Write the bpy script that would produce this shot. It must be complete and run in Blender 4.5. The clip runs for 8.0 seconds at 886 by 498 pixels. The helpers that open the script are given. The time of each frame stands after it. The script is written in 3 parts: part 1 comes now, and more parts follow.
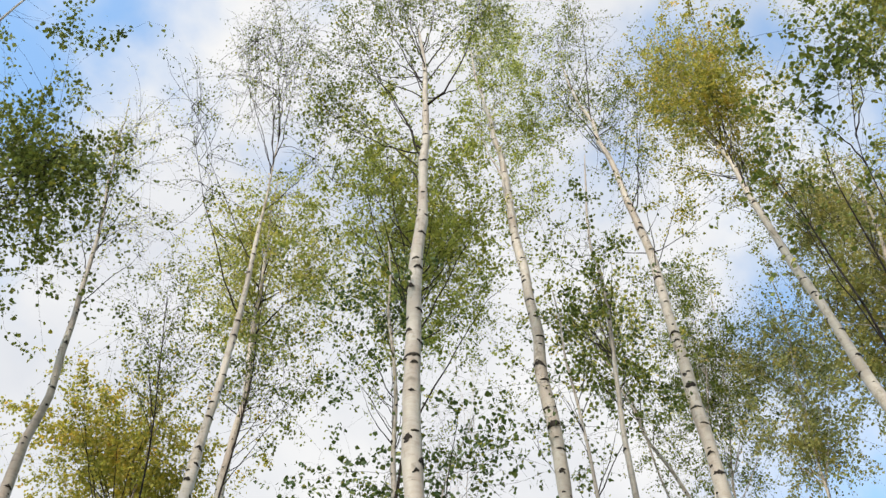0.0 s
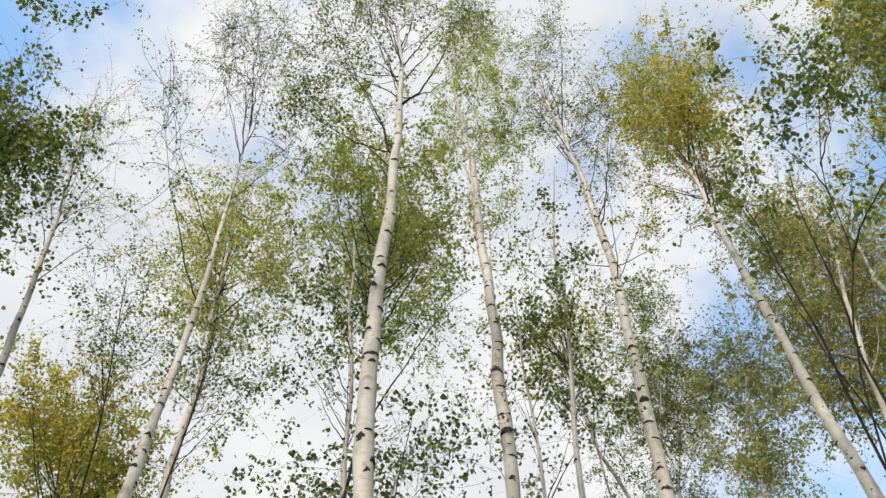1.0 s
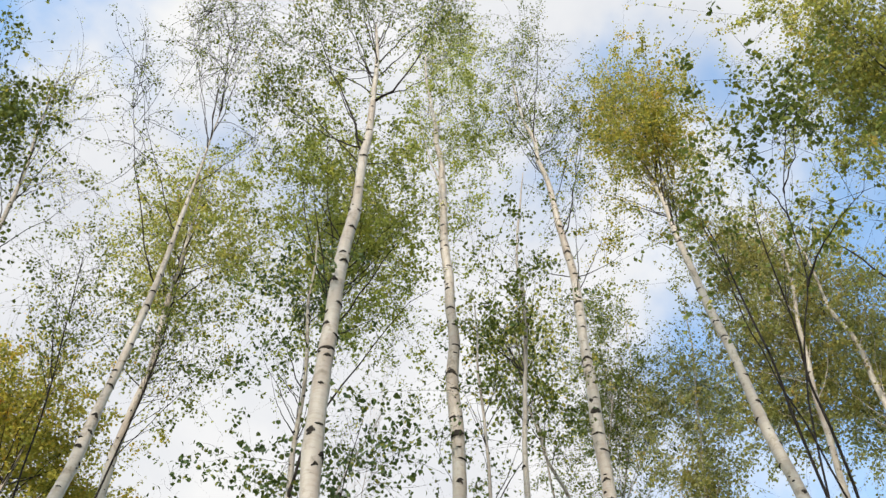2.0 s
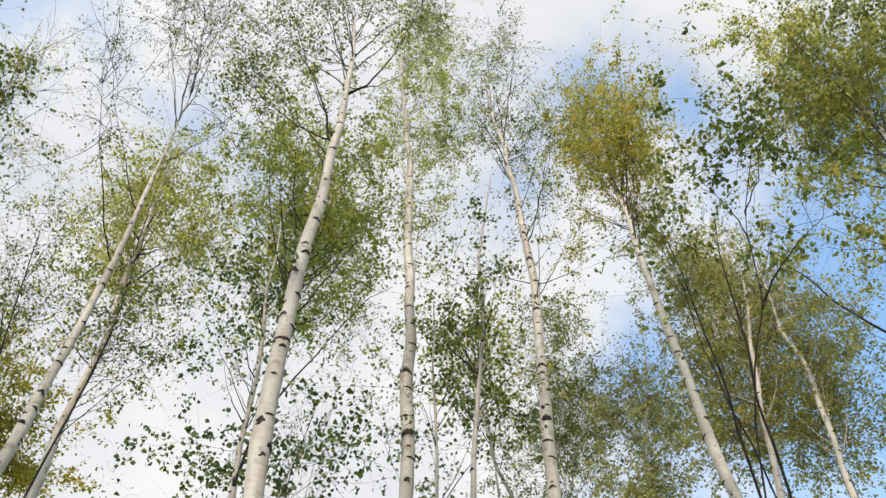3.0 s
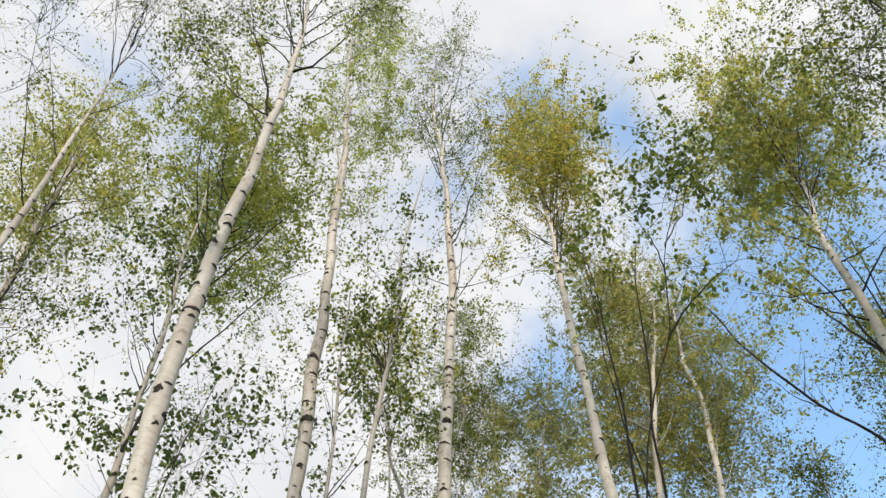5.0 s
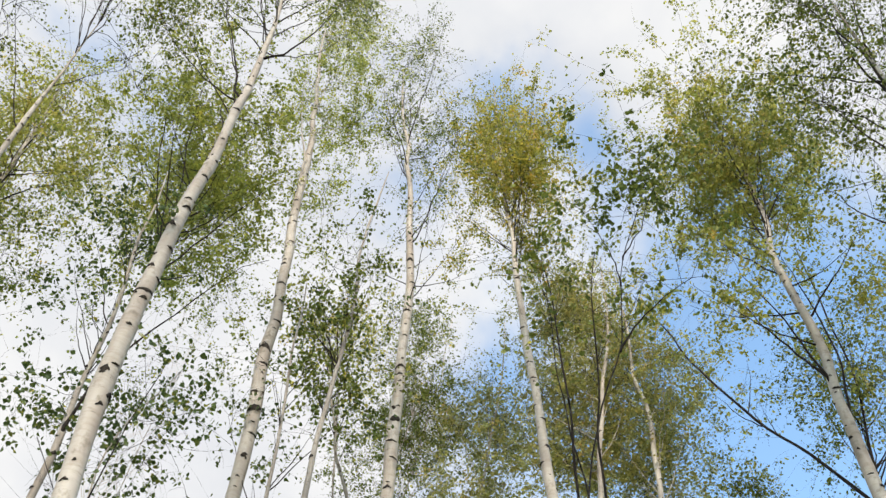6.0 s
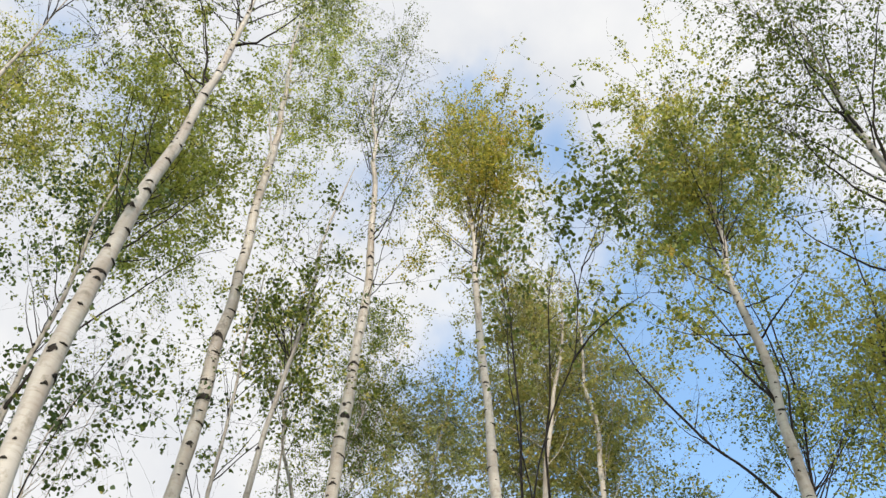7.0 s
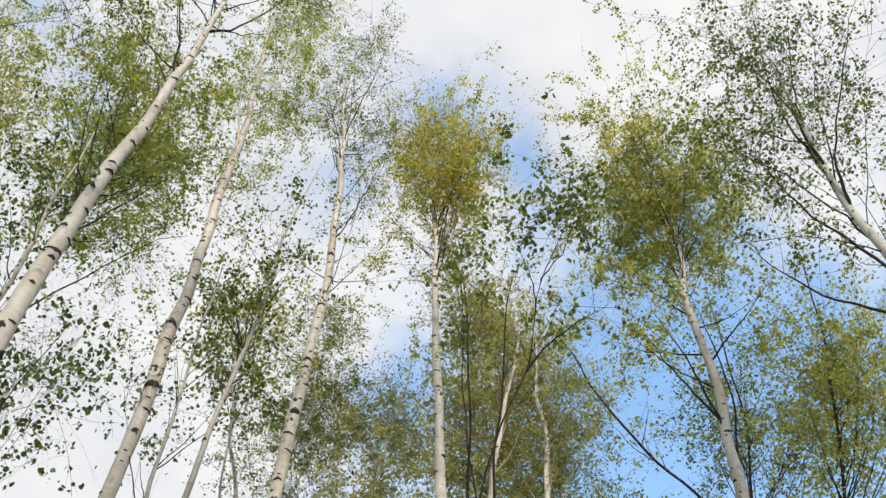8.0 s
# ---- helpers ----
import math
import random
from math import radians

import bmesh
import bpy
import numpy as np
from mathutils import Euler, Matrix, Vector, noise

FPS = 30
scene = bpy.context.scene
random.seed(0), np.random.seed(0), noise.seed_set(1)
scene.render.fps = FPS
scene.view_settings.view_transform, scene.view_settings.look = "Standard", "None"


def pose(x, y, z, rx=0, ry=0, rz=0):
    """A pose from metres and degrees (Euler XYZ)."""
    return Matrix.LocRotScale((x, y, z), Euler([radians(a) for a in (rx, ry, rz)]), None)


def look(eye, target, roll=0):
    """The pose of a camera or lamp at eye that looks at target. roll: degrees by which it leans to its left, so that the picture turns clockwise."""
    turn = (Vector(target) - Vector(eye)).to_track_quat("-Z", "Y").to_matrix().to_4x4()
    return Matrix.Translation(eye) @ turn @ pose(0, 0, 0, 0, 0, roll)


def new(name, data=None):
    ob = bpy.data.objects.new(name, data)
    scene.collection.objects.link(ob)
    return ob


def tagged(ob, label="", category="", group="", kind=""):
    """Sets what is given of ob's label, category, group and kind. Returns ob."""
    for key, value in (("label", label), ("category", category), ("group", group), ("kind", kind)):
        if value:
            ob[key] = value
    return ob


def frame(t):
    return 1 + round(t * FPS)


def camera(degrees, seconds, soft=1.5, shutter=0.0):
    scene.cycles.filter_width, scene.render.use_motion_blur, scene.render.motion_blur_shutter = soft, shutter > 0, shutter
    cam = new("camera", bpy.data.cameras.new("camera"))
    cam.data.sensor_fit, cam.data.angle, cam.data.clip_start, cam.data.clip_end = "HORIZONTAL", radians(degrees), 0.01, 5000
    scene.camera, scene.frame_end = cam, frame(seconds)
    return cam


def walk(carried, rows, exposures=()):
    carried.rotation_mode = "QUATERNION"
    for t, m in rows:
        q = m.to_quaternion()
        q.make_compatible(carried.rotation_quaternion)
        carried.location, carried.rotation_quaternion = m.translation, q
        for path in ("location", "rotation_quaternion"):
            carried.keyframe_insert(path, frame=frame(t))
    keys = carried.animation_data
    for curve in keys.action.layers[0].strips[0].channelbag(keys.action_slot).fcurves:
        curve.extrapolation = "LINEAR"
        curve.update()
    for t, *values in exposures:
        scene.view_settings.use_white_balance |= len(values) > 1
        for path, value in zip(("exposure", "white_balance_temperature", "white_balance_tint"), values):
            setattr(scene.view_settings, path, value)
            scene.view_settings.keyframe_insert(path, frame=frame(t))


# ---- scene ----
# ---- camera ----
cam = camera(51.65, 8.0, soft=1.45)
EYE = 1.6
# seconds, bearing, tilt and roll in degrees: the camera turns where it stands
PAN = ((0, 0.00, 58.40, 0.00), (0.5, 1.97, 58.44, 0.06), (1, 4.18, 58.50, 0.12), (1.5, 6.36, 58.53, 0.20), (3, 13.01, 58.52, 0.40), (3.5,
       15.18, 58.48, 0.42), (4, 17.50, 58.42, 0.43), (4.5, 19.77, 58.36, 0.40), (6, 26.93, 58.29, 0.10), (6.5, 29.22, 58.30, -0.05), (7,
       31.58, 58.35, -0.17), (7.5, 33.82, 58.43, -0.24), (8, 36.15, 58.52, -0.24))


def gaze(yaw, tilt):
    a, e = radians(yaw), radians(tilt)
    return (10 * math.sin(a) * math.cos(e), 10 * math.cos(a) * math.cos(e), EYE + 10 * math.sin(e))


walk(cam, [(t, look((0, 0, EYE), gaze(yaw, tilt), roll)) for t, yaw, tilt, roll in PAN])

# ---- sky and sun ----
SUN_AZ, SUN_EL = 205.0, 34.0
scene.view_settings.exposure = 1.47


def ramp_node(N, stops):
    r = N("ShaderNodeValToRGB")
    e = r.color_ramp.elements
    while len(e) < len(stops):
        e.new(0.5)
    for el, (at_, col) in zip(e, stops):
        el.position, el.color = at_, (*col, 1)
    return r


def make_world():
    w = bpy.data.worlds.new("sky")
    scene.world = w
    w.use_nodes = True
    nt = w.node_tree
    nt.nodes.clear()
    N, L = nt.nodes.new, nt.links.new
    out, bg = N("ShaderNodeOutputWorld"), N("ShaderNodeBackground")
    sky = N("ShaderNodeTexSky")
    sky.sky_type, sky.sun_disc = "NISHITA", False
    sky.sun_elevation, sky.sun_rotation = radians(SUN_EL), radians(SUN_AZ)
    sky.air_density, sky.dust_density, sky.ozone_density = 1.0, 0.25, 1.0
    coord = N("ShaderNodeTexCoord")
    # puffy broken cloud, thinning towards the east
    big = N("ShaderNodeTexNoise")
    big.inputs["Scale"].default_value, big.inputs["Detail"].default_value = 3.2, 8.0
    big.inputs["Roughness"].default_value, big.inputs["Distortion"].default_value = 0.52, 0.25
    L(coord.outputs["Generated"], big.inputs["Vector"])
    total = big.outputs["Fac"]
    for az, el, reach, amount in CLOUDS:
        d = (math.sin(radians(az)) * math.cos(radians(el)), math.cos(radians(az)) * math.cos(radians(el)), math.sin(radians(el)))
        dot = N("ShaderNodeVectorMath")
        dot.operation = "DOT_PRODUCT"
        dot.inputs[1].default_value = d
        L(coord.outputs["Generated"], dot.inputs[0])
        fall = N("ShaderNodeMapRange")
        fall.interpolation_type = "SMOOTHSTEP"
        fall.inputs["From Min"].default_value = math.cos(radians(reach))
        fall.inputs["From Max"].default_value = 1.0
        fall.inputs["To Min"].default_value, fall.inputs["To Max"].default_value = 0.0, amount
        L(dot.outputs["Value"], fall.inputs["Value"])
        add = N("ShaderNodeMath")
        L(total, add.inputs[0])
        L(fall.outputs["Result"], add.inputs[1])
        total = add.outputs[0]
    puff = N("ShaderNodeTexNoise")
    puff.inputs["Scale"].default_value, puff.inputs["Detail"].default_value = 5.7, 6.0
    L(coord.outputs["Generated"], puff.inputs["Vector"])
    rag = N("ShaderNodeMath")
    rag.operation = "MULTIPLY_ADD"
    rag.inputs[1].default_value, rag.inputs[2].default_value = 0.75, -0.375
    L(puff.outputs["Fac"], rag.inputs[0])
    add = N("ShaderNodeMath")
    L(total, add.inputs[0])
    L(rag.outputs[0], add.inputs[1])
    total = add.outputs[0]
    cover = N("ShaderNodeMapRange")
    cover.interpolation_type = "SMOOTHSTEP"
    cover.inputs["From Min"].default_value, cover.inputs["From Max"].default_value = 0.29, 0.7
    cover.inputs["To Min"].default_value = 0.03
    L(total, cover.inputs["Value"])
    scale = N("ShaderNodeVectorMath")
    scale.operation = "MULTIPLY"
    scale.inputs[1].default_value = [SKY_STRENGTH * c for c in (0.91, 1.02, 0.98)]
    L(sky.outputs["Color"], scale.inputs[0])
    tint = N("ShaderNodeMix")
    tint.data_type = "RGBA"
    body = ramp_node(N, ((0.36, CLOUD_GREY), (0.62, CLOUD_WHITE)))
    L(puff.outputs["Fac"], body.inputs["Fac"])
    L(body.outputs["Color"], tint.inputs[7])
    L(cover.outputs["Result"], tint.inputs[0])
    L(scale.outputs["Vector"], tint.inputs[6])
    L(tint.outputs[2], bg.inputs["Color"])
    L(bg.outputs["Background"], out.inputs["Surface"])


# cloud banks and clear gaps: azimuth, elevation, reach, weight
CLOUDS = ((-11.1, 44.1, 31.2, 0.3), (19.8, 57.7, 13.0, 0.1), (58.0, 72.6, 11.7, 0.3), (67, 38.5, 17, -0.47), (-64, 60.5, 12, -0.15), (84.0, 67.0, 15.0, 0.26), (34.3, 54.3, 5.0, -0.1), (36.8, 70.8, 5.2, -0.08), (8.7, 71.5, 10.4, 0.22), (-13.6, 61.4, 7.8, -0.12), (47, 68, 6.5, -0.16), (50, 63.5, 7.5, 0.08), (41, 58, 11, 0.1))
SKY_STRENGTH, CLOUD_GREY, CLOUD_WHITE = 0.16, (0.28, 0.288, 0.305), (0.343, 0.342, 0.341)
make_world()

sun = new("sun", bpy.data.lights.new("sun", "SUN"))
sun.data.energy, sun.data.angle, sun.data.color = 1.8, radians(4.0), (1.0, 0.93, 0.82)
_d = Vector((math.sin(radians(SUN_AZ)) * math.cos(radians(SUN_EL)), math.cos(radians(SUN_AZ)) * math.cos(radians(SUN_EL)), math.sin(radians(SUN_EL))))
sun.matrix_world = look(_d * 60, (0, 0, 0))


# ---- materials ----
def base_material(name):
    m = bpy.data.materials.new(name)
    m.use_nodes = True
    nt = m.node_tree
    return m, nt, nt.nodes.new, nt.links.new, nt.nodes["Principled BSDF"]


def scaled_noise(N, L, coord, scale, detail=4.0, rough=0.55):
    mp, nz = N("ShaderNodeMapping"), N("ShaderNodeTexNoise")
    mp.inputs["Scale"].default_value = scale
    nz.inputs["Scale"].default_value, nz.inputs["Detail"].default_value, nz.inputs["Roughness"].default_value = 1.0, detail, rough
    L(coord, mp.inputs["Vector"])
    L(mp.outputs["Vector"], nz.inputs["Vector"])
    return nz.outputs["Fac"]


def birch_bark(name, pale, warm, streak=0.5):
    """White papery bark: thin dark lenticels across, pinkish and grey patches, fine peeling relief."""
    m, nt, N, L, b = base_material(name)
    co = N("ShaderNodeTexCoord").outputs["Object"]
    patch = ramp_node(N, ((0.34, warm), (0.58, pale)))
    L(scaled_noise(N, L, co, (5, 5, 1.6)), patch.inputs["Fac"])
    fine = scaled_noise(N, L, co, (9, 9, 48), 4.0, 0.62)
    lent = ramp_node(N, ((0.25, (0.2, 0.17, 0.15)), (0.27 + 0.12 * streak, (0.8, 0.77, 0.73)), (0.52, (1, 1, 1))))
    L(fine, lent.inputs["Fac"])
    mul = N("ShaderNodeMix")
    mul.data_type, mul.blend_type = "RGBA", "MULTIPLY"
    mul.inputs[0].default_value = 0.7
    L(patch.outputs["Color"], mul.inputs[6])
    L(lent.outputs["Color"], mul.inputs[7])
    dark = ramp_node(N, ((0.55, (0, 0, 0)), (0.7, (0.9, 0.9, 0.9))))
    L(scaled_noise(N, L, co, (11, 11, 9), 6.0, 0.66), dark.inputs["Fac"])
    mix = N("ShaderNodeMix")
    mix.data_type = "RGBA"
    L(dark.outputs["Color"], mix.inputs[0])
    L(mul.outputs[2], mix.inputs[6])
    mix.inputs[7].default_value = (0.19, 0.15, 0.105, 1)
    L(mix.outputs[2], b.inputs["Base Color"])
    b.inputs["Roughness"].default_value = 0.72
    bump = N("ShaderNodeBump")
    bump.inputs["Strength"].default_value, bump.inputs["Distance"].default_value = 0.5, 0.006
    L(fine, bump.inputs["Height"])
    L(bump.outputs["Normal"], b.inputs["Normal"])
    return m


def rough_bark(name, lo, hi, scale=(30, 30, 14)):
    m, nt, N, L, b = base_material(name)
    co = N("ShaderNodeTexCoord").outputs["Object"]
    f = scaled_noise(N, L, co, scale, 5.0, 0.6)
    r = ramp_node(N, ((0.3, lo), (0.7, hi)))
    L(f, r.inputs["Fac"])
    L(r.outputs["Color"], b.inputs["Base Color"])
    b.inputs["Roughness"].default_value, b.inputs["Specular IOR Level"].default_value = 0.9, 0.12
    bump = N("ShaderNodeBump")
    bump.inputs["Strength"].default_value, bump.inputs["Distance"].default_value = 0.7, 0.01
    L(f, bump.inputs["Height"])
    L(bump.outputs["Normal"], b.inputs["Normal"])
    return m


def leaf_material(name, stops, thin=0.5, single=False):
    """Thin leaf: coloured leaf by leaf, light passes through, waxy upper side. single: for leaves that are objects of their own."""
    m, nt, N, L, b = base_material(name)
    nt.nodes.remove(b)
    out = nt.nodes["Material Output"]
    geo = N("ShaderNodeNewGeometry")
    r = ramp_node(N, stops)
    co = N("ShaderNodeTexCoord").outputs["Object"]
    spray = N("ShaderNodeMapRange")
    spray.inputs["From Min"].default_value, spray.inputs["From Max"].default_value = 0.32, 0.68
    spray.inputs["To Min"].default_value, spray.inputs["To Max"].default_value = -0.1, 0.55
    L(scaled_noise(N, L, co, (2.6, 2.6, 2.6), 3.0), spray.inputs["Value"])
    each = N("ShaderNodeMath")
    each.operation = "MULTIPLY_ADD"
    each.inputs[1].default_value = 0.55
    L(N("ShaderNodeObjectInfo").outputs["Random"] if single else geo.outputs["Random Per Island"], each.inputs[0])
    L(spray.outputs["Result"], each.inputs[2])
    L(each.outputs[0], r.inputs["Fac"])
    mott = ramp_node(N, ((0.3, (0.72, 0.72, 0.7)), (0.7, (1.12, 1.1, 1.05))))
    L(scaled_noise(N, L, co, (45, 45, 45), 3.0), mott.inputs["Fac"])
    mul = N("ShaderNodeMix")
    mul.data_type, mul.blend_type = "RGBA", "MULTIPLY"
    mul.inputs[0].default_value = 1.0
    L(r.outputs["Color"], mul.inputs[6])
    L(mott.outputs["Color"], mul.inputs[7])
    hue = N("ShaderNodeHueSaturation")
    hue.inputs["Saturation"].default_value, hue.inputs["Value"].default_value = 1.0, 1.5
    L(mul.outputs[2], hue.inputs["Color"])
    dif, tr, gl = N("ShaderNodeBsdfDiffuse"), N("ShaderNodeBsdfTranslucent"), N("ShaderNodeBsdfGlossy")
    gl.inputs["Roughness"].default_value = 0.5
    gl.inputs["Color"].default_value = (0.9, 0.95, 1.0, 1)
    L(mul.outputs[2], dif.inputs["Color"])
    L(hue.outputs["Color"], tr.inputs["Color"])
    a, c = N("ShaderNodeMixShader"), N("ShaderNodeMixShader")
    a.inputs[0].default_value, c.inputs[0].default_value = thin, 0.018
    L(dif.outputs[0], a.inputs[1])
    L(tr.outputs[0], a.inputs[2])
    L(a.outputs[0], c.inputs[1])
    L(gl.outputs[0], c.inputs[2])
    L(c.outputs[0], out.inputs["Surface"])
    return m


BARK = birch_bark("birch_bark", (0.48, 0.416, 0.354), (0.335, 0.268, 0.216))
BARK_YOUNG = birch_bark("young_birch_bark", (0.39, 0.335, 0.28), (0.25, 0.2, 0.16), 0.8)
SCAR = rough_bark("black_bark_scar", (0.012, 0.01, 0.009), (0.06, 0.047, 0.038), (60, 60, 60))
TWIG = rough_bark("dark_twig_bark", (0.014, 0.011, 0.009), (0.05, 0.038, 0.031))
DARK_STEM = rough_bark("dark_stem_bark", (0.012, 0.009, 0.008), (0.04, 0.031, 0.025))
PALE_LIMB = rough_bark("pale_limb_bark", (0.22, 0.17, 0.13), (0.5, 0.44, 0.37), (14, 14, 9))
# darker copy of the green leaf: backlit shade of low leaves put into colour
BACKLIT_LEAF = ((0.0, (0.045, 0.072, 0.023)), (0.45, (0.085, 0.122, 0.032)), (0.85, (0.145, 0.17, 0.04)), (1.0, (0.34, 0.3, 0.05)))
GREEN_LEAF = ((0.0, (0.082, 0.110, 0.027)), (0.45, (0.154, 0.186, 0.037)), (0.85, (0.250, 0.256, 0.047)), (1.0, (0.456, 0.386, 0.056)))
SINGLE_LEAF = {"dark": leaf_material("single_backlit_leaf", BACKLIT_LEAF, 0.25, single=True), "green": leaf_material("single_green_leaf", GREEN_LEAF, 0.35, single=True)}
LEAVES = {
    "green": leaf_material("leaf_green", thin=0.25, stops=GREEN_LEAF),
    "dark": leaf_material("leaf_backlit", thin=0.25, stops=BACKLIT_LEAF),
    "fresh": leaf_material("leaf_fresh", thin=0.48, stops=((0.0, (0.155, 0.192, 0.044)), (0.45, (0.290, 0.310, 0.062)), (0.85, (0.400, 0.388, 0.072)), (1.0, (0.490, 0.410, 0.078)))),
    "olive": leaf_material("leaf_olive", thin=0.58, stops=((0.0, (0.190, 0.210, 0.050)), (0.45, (0.325, 0.322, 0.068)), (0.82, (0.430, 0.375, 0.080)), (1.0, (0.500, 0.340, 0.076)))),
    "yellow": leaf_material("leaf_yellow", ((0.0, (0.185, 0.200, 0.038)), (0.45, (0.335, 0.312, 0.050)), (0.82, (0.500, 0.385, 0.060)), (1.0, (0.590, 0.330, 0.050)))),
    "brown": leaf_material("leaf_brown", thin=0.55, stops=((0.0, (0.196, 0.214, 0.066)), (0.45, (0.314, 0.303, 0.089)), (0.82, (0.404, 0.344, 0.101)), (1.0, (0.475, 0.321, 0.084)))),
}


# ---- mesh helpers ----
def mesh_object(name, verts, faces, material, parent=None, smooth=True):
    me = bpy.data.meshes.new(name)
    verts = np.asarray(verts, dtype=np.float32).reshape(-1, 3)
    faces = np.asarray(faces, dtype=np.int32).reshape(-1, 4)
    me.vertices.add(len(verts))
    me.vertices.foreach_set("co", verts.ravel())
    me.loops.add(faces.size)
    me.loops.foreach_set("vertex_index", faces.ravel())
    me.polygons.add(len(faces))
    me.polygons.foreach_set("loop_start", np.arange(0, faces.size, 4, dtype=np.int32))
    if smooth:
        me.polygons.foreach_set("use_smooth", np.ones(len(faces), dtype=bool))
    me.update(calc_edges=True)
    me.validate()
    me.materials.append(material)
    ob = new(name, me)
    if parent is not None:
        ob.parent = parent
    return ob


def tube(points, radii, sides):
    """Vertices and quads of a tapered tube along points."""
    p = np.asarray(points, float)
    r = np.asarray(radii, float)
    d = np.gradient(p, axis=0)
    d /= np.linalg.norm(d, axis=1, keepdims=True) + 1e-9
    ref = np.array((0.31, 0.95, 0.05)) if abs(d[0][2]) > 0.6 else np.array((0.05, 0.1, 1.0))
    u = np.cross(d, ref)
    u /= np.linalg.norm(u, axis=1, keepdims=True) + 1e-9
    v = np.cross(d, u)
    a = np.linspace(0, 2 * np.pi, sides, endpoint=False)
    ring = np.cos(a)[None, :, None] * u[:, None, :] + np.sin(a)[None, :, None] * v[:, None, :]
    verts = (p[:, None, :] + ring * r[:, None, None]).reshape(-1, 3)
    i = np.arange(len(p) - 1)[:, None] * sides
    k = np.arange(sides)[None, :]
    k2 = (k + 1) % sides
    faces = np.stack((i + k, i + k2, i + sides + k2, i + sides + k), -1).reshape(-1, 4)
    return verts, faces


class Bundle:
    """Collects tubes into one mesh."""

    def __init__(self):
        self.v, self.f, self.n = [], [], 0

    def add(self, points, radii, sides):
        v, f = tube(points, radii, sides)
        self.v.append(v)
        self.f.append(f + self.n)
        self.n += len(v)

    def make(self, name, material, parent):
        return mesh_object(name, np.concatenate(self.v), np.concatenate(self.f), material, parent)


def bow(a, b, c, n):
    """Points on a bent line from a to c, pulled towards b."""
    s = np.linspace(0, 1, n)[:, None]
    return (1 - s) ** 2 * a + 2 * s * (1 - s) * b + s ** 2 * c


def leaf_mesh(rng, where, size, hang=0.5):
    """One ovate, slightly folded leaf at each place: six corners, two quads."""
    n = len(where)
    tip = rng.normal(size=(n, 3))
    tip[:, 2] -= hang * 1.4
    tip /= np.linalg.norm(tip, axis=1, keepdims=True)
    side = np.cross(tip, rng.normal(size=(n, 3)))
    side /= np.linalg.norm(side, axis=1, keepdims=True) + 1e-9
    up = np.cross(side, tip)
    ln = size * rng.uniform(0.6, 1.25, n)[:, None]
    w = ln * rng.uniform(0.42, 0.55, n)[:, None]
    fold = w * rng.uniform(0.0, 0.4, n)[:, None]
    v = np.stack((where, where + tip * ln * 0.3 + side * w + up * fold, where + tip * ln * 0.68 + side * w * 0.72 + up * fold * 0.8,
                  where + tip * ln, where + tip * ln * 0.68 - side * w * 0.72 + up * fold * 0.8, where + tip * ln * 0.3 - side * w + up * fold), 1)
    base = np.arange(n)[:, None] * 6
    f = np.concatenate((base + np.array((0, 1, 2, 3)), base + np.array((0, 3, 4, 5))), 1).reshape(-1, 4)
    return v.reshape(-1, 3), f


def scar_mesh(rng, r, wide, tall):
    """A black branch scar bent round a trunk of radius r: a lens, a blot or a drooping eyebrow with ragged rims."""
    n = 11
    a = np.linspace(-wide, wide, n)
    s = 1 - (a / wide) ** 2
    lop = rng.uniform(-0.35, 0.35)
    drop = -tall * rng.uniform(-0.1, 0.75) * (np.abs(a) / wide) ** 1.4 + lop * tall * a / wide
    jit = rng.normal(0, tall * 0.11, (2, n)) * (0.3 + s)
    top = drop + tall * rng.uniform(0.35, 0.6) * s ** 0.6 + jit[0]
    low = drop - tall * rng.uniform(0.3, 0.65) * s ** 0.8 + jit[1]
    mid = (top + low) / 2
    rows = [np.stack((np.sin(a) * rr, np.cos(a) * rr, z), 1) for z, rr in ((top, r + 0.0015), (mid, r + 0.005 + 0.005 * s), (low, r + 0.0015))]
    f = [(j * n + i, j * n + i + 1, (j + 1) * n + i + 1, (j + 1) * n + i) for j in range(2) for i in range(n - 1)]
    return np.concatenate(rows), np.array(f)


def leaf_shape(seed, kind):
    """Mesh of a single hanging birch leaf, one metre long: stalk, ovate blade folded along the midrib, pointed tip."""
    rng = np.random.default_rng(seed)
    up = rng.uniform(0.05, 0.22)
    rows = ((0.16, 0.2), (0.3, 0.43), (0.5, 0.4), (0.75, 0.2))
    v = [(0.0, 0.0, 0.0), (0.0, 0.02, -0.14)]
    for d, w in rows:
        w *= rng.uniform(0.92, 1.08)
        v += [(-w, up * w * 2, -d), (0.0, 0.0, -d), (w, up * w * 2, -d)]
    v.append((0.02, 0.04, -1.0))
    f = [(1, 3, 2), (1, 4, 3)]
    for k in range(3):
        a = 2 + 3 * k
        f += [(a, a + 1, a + 4, a + 3), (a + 1, a + 2, a + 5, a + 4)]
    f += [(11, 12, 14), (12, 13, 14), (0, 1, 2)]
    me = bpy.data.meshes.new("leaf")
    me.from_pydata(v, [], f)
    me.materials.append(SINGLE_LEAF[kind])
    return me


LEAF_SHAPES = {kind: [leaf_shape(k, kind) for k in range(4)] for kind in SINGLE_LEAF}


# ---- ground ----
def ground_height(x, y):
    return 0.12 * math.sin(x * 0.21 + 0.7) * math.cos(y * 0.17) * min(1.0, math.hypot(x, y) / 6)


